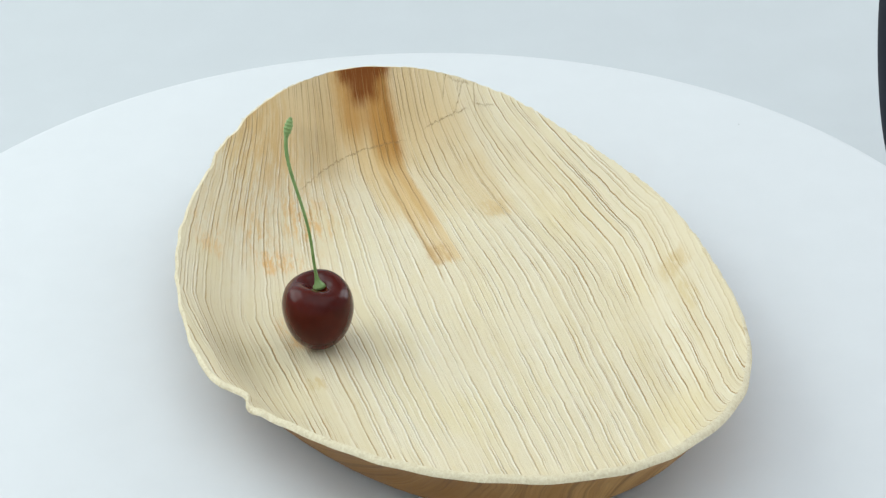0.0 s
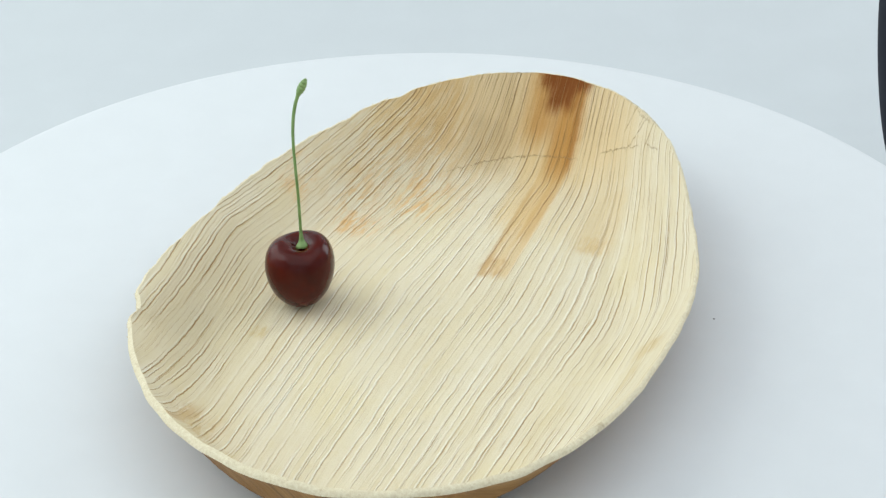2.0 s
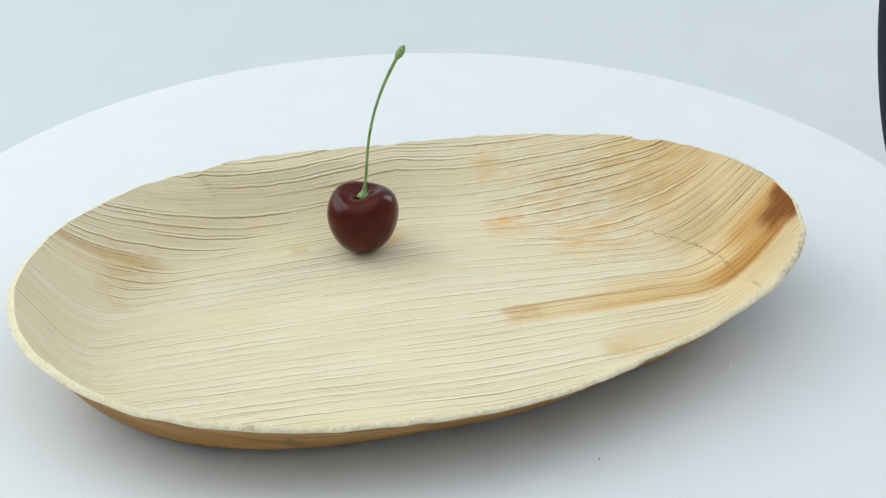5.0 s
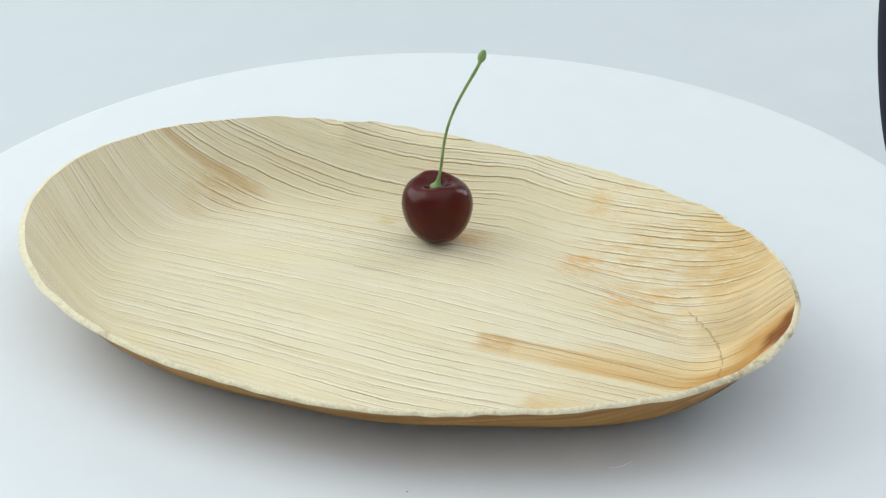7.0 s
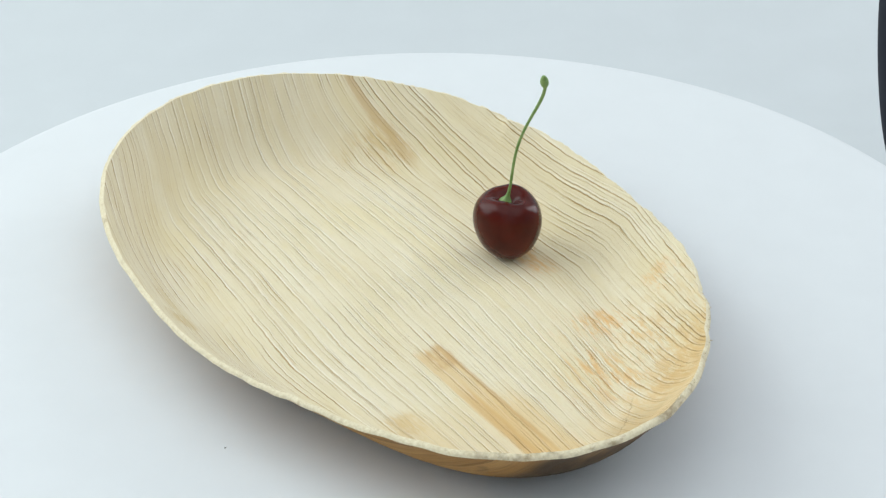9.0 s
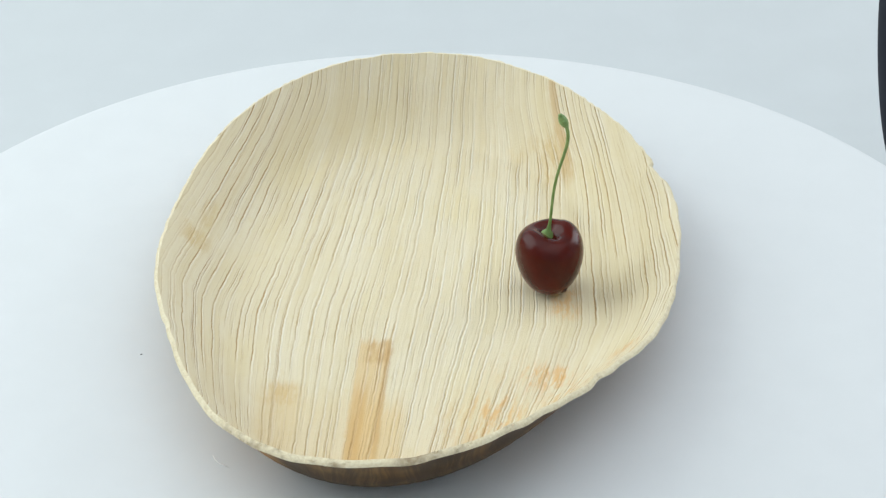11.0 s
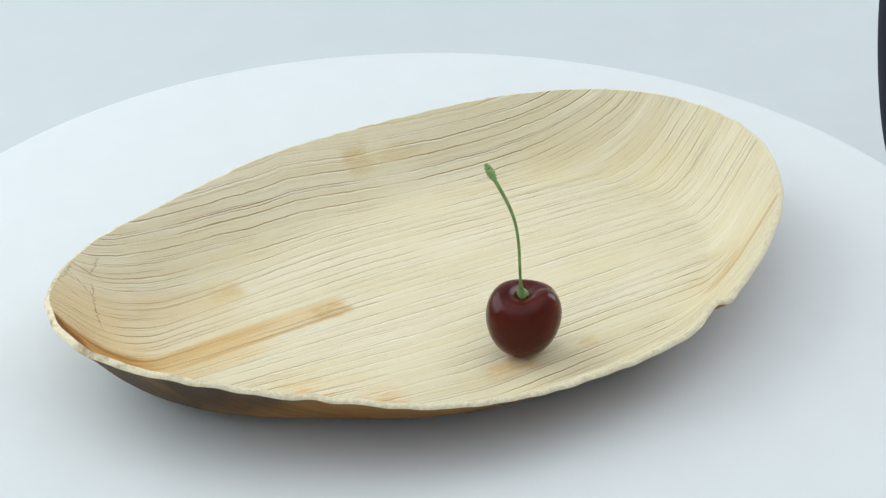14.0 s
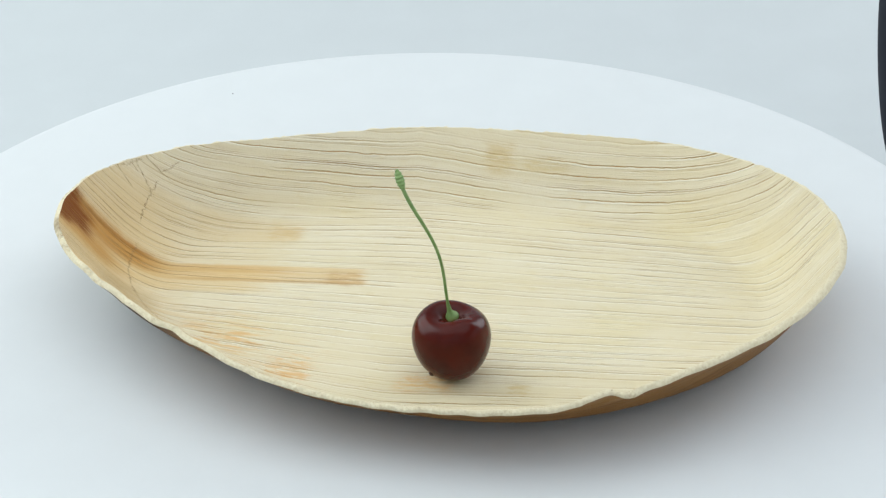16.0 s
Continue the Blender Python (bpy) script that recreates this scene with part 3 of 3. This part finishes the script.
def build_cherry():
    fruit = empty("cherry")
    prof = [(0.0, 0.0)]
    # from the bottom up to the shoulder and down into the dimple
    rz = ((0.0030, 0.0003), (0.0058, 0.0013), (0.0079, 0.0032), (0.0098, 0.0058), (0.0112, 0.0088), (0.01205, 0.0120), (0.01245, 0.0150),
          (0.0122, 0.0180), (0.0114, 0.0207), (0.0099, 0.0228), (0.0080, 0.0240), (0.0060, 0.0242), (0.0042, 0.0236), (0.0028, 0.0227), (0.0016, 0.0219))
    prof += list(rz) + [(0.0, 0.0217)]

    def shape(c):
        x, y, z = c
        a = math.atan2(y, x)
        up = max(0.0, min(1.0, z / 0.024))
        heart = 1 + 0.045 * math.cos(2 * (a - radians(93))) + 0.015 * math.cos(3 * a + 1)
        lift = 0.0007 * math.cos(2 * (a - radians(40))) * up ** 3
        crease = 0.0003 * math.exp(-((((a - radians(250) + math.pi) % math.tau) - math.pi) / 0.25) ** 2) * up ** 2
        return Vector((x * heart * (1 - crease / 0.012), y * heart * (1 - crease / 0.012), z + lift - crease))
    flesh = part("flesh", lathe(prof, 72, shape), M_SKIN, fruit, "glossy dark red flesh")
    sub = flesh.modifiers.new("smooth", "SUBSURF")
    sub.levels = sub.render_levels = 2
    # the small scar low on the side
    bm = bmesh.new()
    for dx, dy, dz, s in ((-0.0054, 0.0063, 0.0040, 0.0008), (-0.0049, 0.0059, 0.0033, 0.0006), (-0.0060, 0.0060, 0.0045, 0.0005), (0.0090, -0.0043, 0.0080, 0.0004)):
        bmesh.ops.create_icosphere(bm, subdivisions=2, radius=s, matrix=Matrix.Translation((dx, dy, dz)))
    scar = part("calyx_scar", bm, M_CALYX, fruit, "small dark dried scar")
    # the stem: a long double bend
    pts, rad = [], []
    m = 64
    for i in range(m + 1):
        k = i / m
        u = -40.52 - 12.63 * k + 50.03 * k ** 2 - 107.57 * k ** 3 + 66.17 * k ** 4
        v = -11.79 + 17.38 * k - 60.88 * k ** 2 + 116.26 * k ** 3 - 56.74 * k ** 4
        pts.append(Vector((u * 0.001 - CHERRY[0], v * 0.001 - CHERRY[1], (26.4 + 53.6 * k) * 0.001 - FLOOR)))
        r = 0.00050 + 0.0014 * math.exp(-(k / 0.030) ** 2) + 0.0005 * math.exp(-(k / 0.07) ** 2)
        r += 0.00016 * max(0, (k - 0.6) / 0.4)
        rad.append(r)
    part("stem", tube(pts, rad, 16), M_STEM, fruit, "thin curved green stem")
    # the knobbed end, ridged across
    d = (pts[-1] - pts[-5]).normalized()
    kn, kr = [], []
    for i in range(41):
        s = i / 40
        kn.append(pts[-1] + d * (0.0064 * s - 0.0042))
        r = 0.00064 + 0.00072 * math.sin(math.pi * min(1, s * 1.08)) ** 0.8
        r *= 1 + 0.11 * math.sin(s * 34)
        kr.append(r if s < 0.96 else r * 0.55)
    part("knob", tube(kn, kr, 16), M_STEM, fruit, "ridged green stem end")
    return tagged(fruit, "dark red cherry with a long green stem on the plate", "cherry")


# ---------------------------------------------------------------- behind the turntable
def build_edge_object():
    stand = empty("edge_object")
    right = Vector((math.cos(YAW), -math.sin(YAW), 0))
    fwd = (AIM - EYE).normalized()
    up = right.cross(fwd)
    f = 3752.5

    def at(px, py, s):
        return EYE + (fwd + right * ((px - 784) / f) + up * ((441 - py) / f)) * s
    # unidentified dark rounded object; its lamp form, pole and foot are added
    c = at(1653, 100, 1.02)
    prof = [(0, -0.070)] + [(0.0262 * math.cos(b) ** 0.5, 0.070 * math.sin(b)) for b in (math.pi * (i / 24 - 0.5) for i in range(1, 24))] + [(0, 0.070)]
    head = part("dark_body", lathe(prof, 48), M_BLACK, stand, "rounded black body at the right edge of the view")
    head.matrix_local = Matrix.Translation(c) @ pose(0, 0, 0, -31, 0, 0)
    foot = Vector((c.x + 0.03, c.y + 0.02, TABLE))
    part("pole", tube([foot, foot + Vector((0, 0, 0.02)), Vector((foot.x, foot.y, c.z)), Vector((c.x + 0.02, c.y, c.z + 0.03))], [0.006] * 4, 12), M_BLACK, stand)
    ft = part("foot", lathe([(0, 0.012), (0.02, 0.011), (0.03, 0.006), (0.031, 0.0), (0, 0.0)], 40), M_BLACK, stand)
    ft.matrix_local = Matrix.Translation(foot)
    return tagged(stand, "unidentified dark rounded object on an added pole and foot", "lamp stand")


build_studio()
turntable = build_turntable()
plate = build_plate()
cherry = build_cherry()
edge_object = build_edge_object()


def motions():
    """Everything on the disc turns with it at one steady speed."""
    times = [i * 0.5 for i in range(33)]
    walk(turntable, [(t, pose(0, 0, 0, 0, 0, SPIN * t)) for t in times])
    walk(plate, [(t, pose(0, 0, 0, 0, 0, START + SPIN * t)) for t in times])
    walk(cherry, [(t, pose(0, 0, 0, 0, 0, START + SPIN * t) @ Matrix.Translation((*CHERRY, FLOOR))) for t in times])


motions()
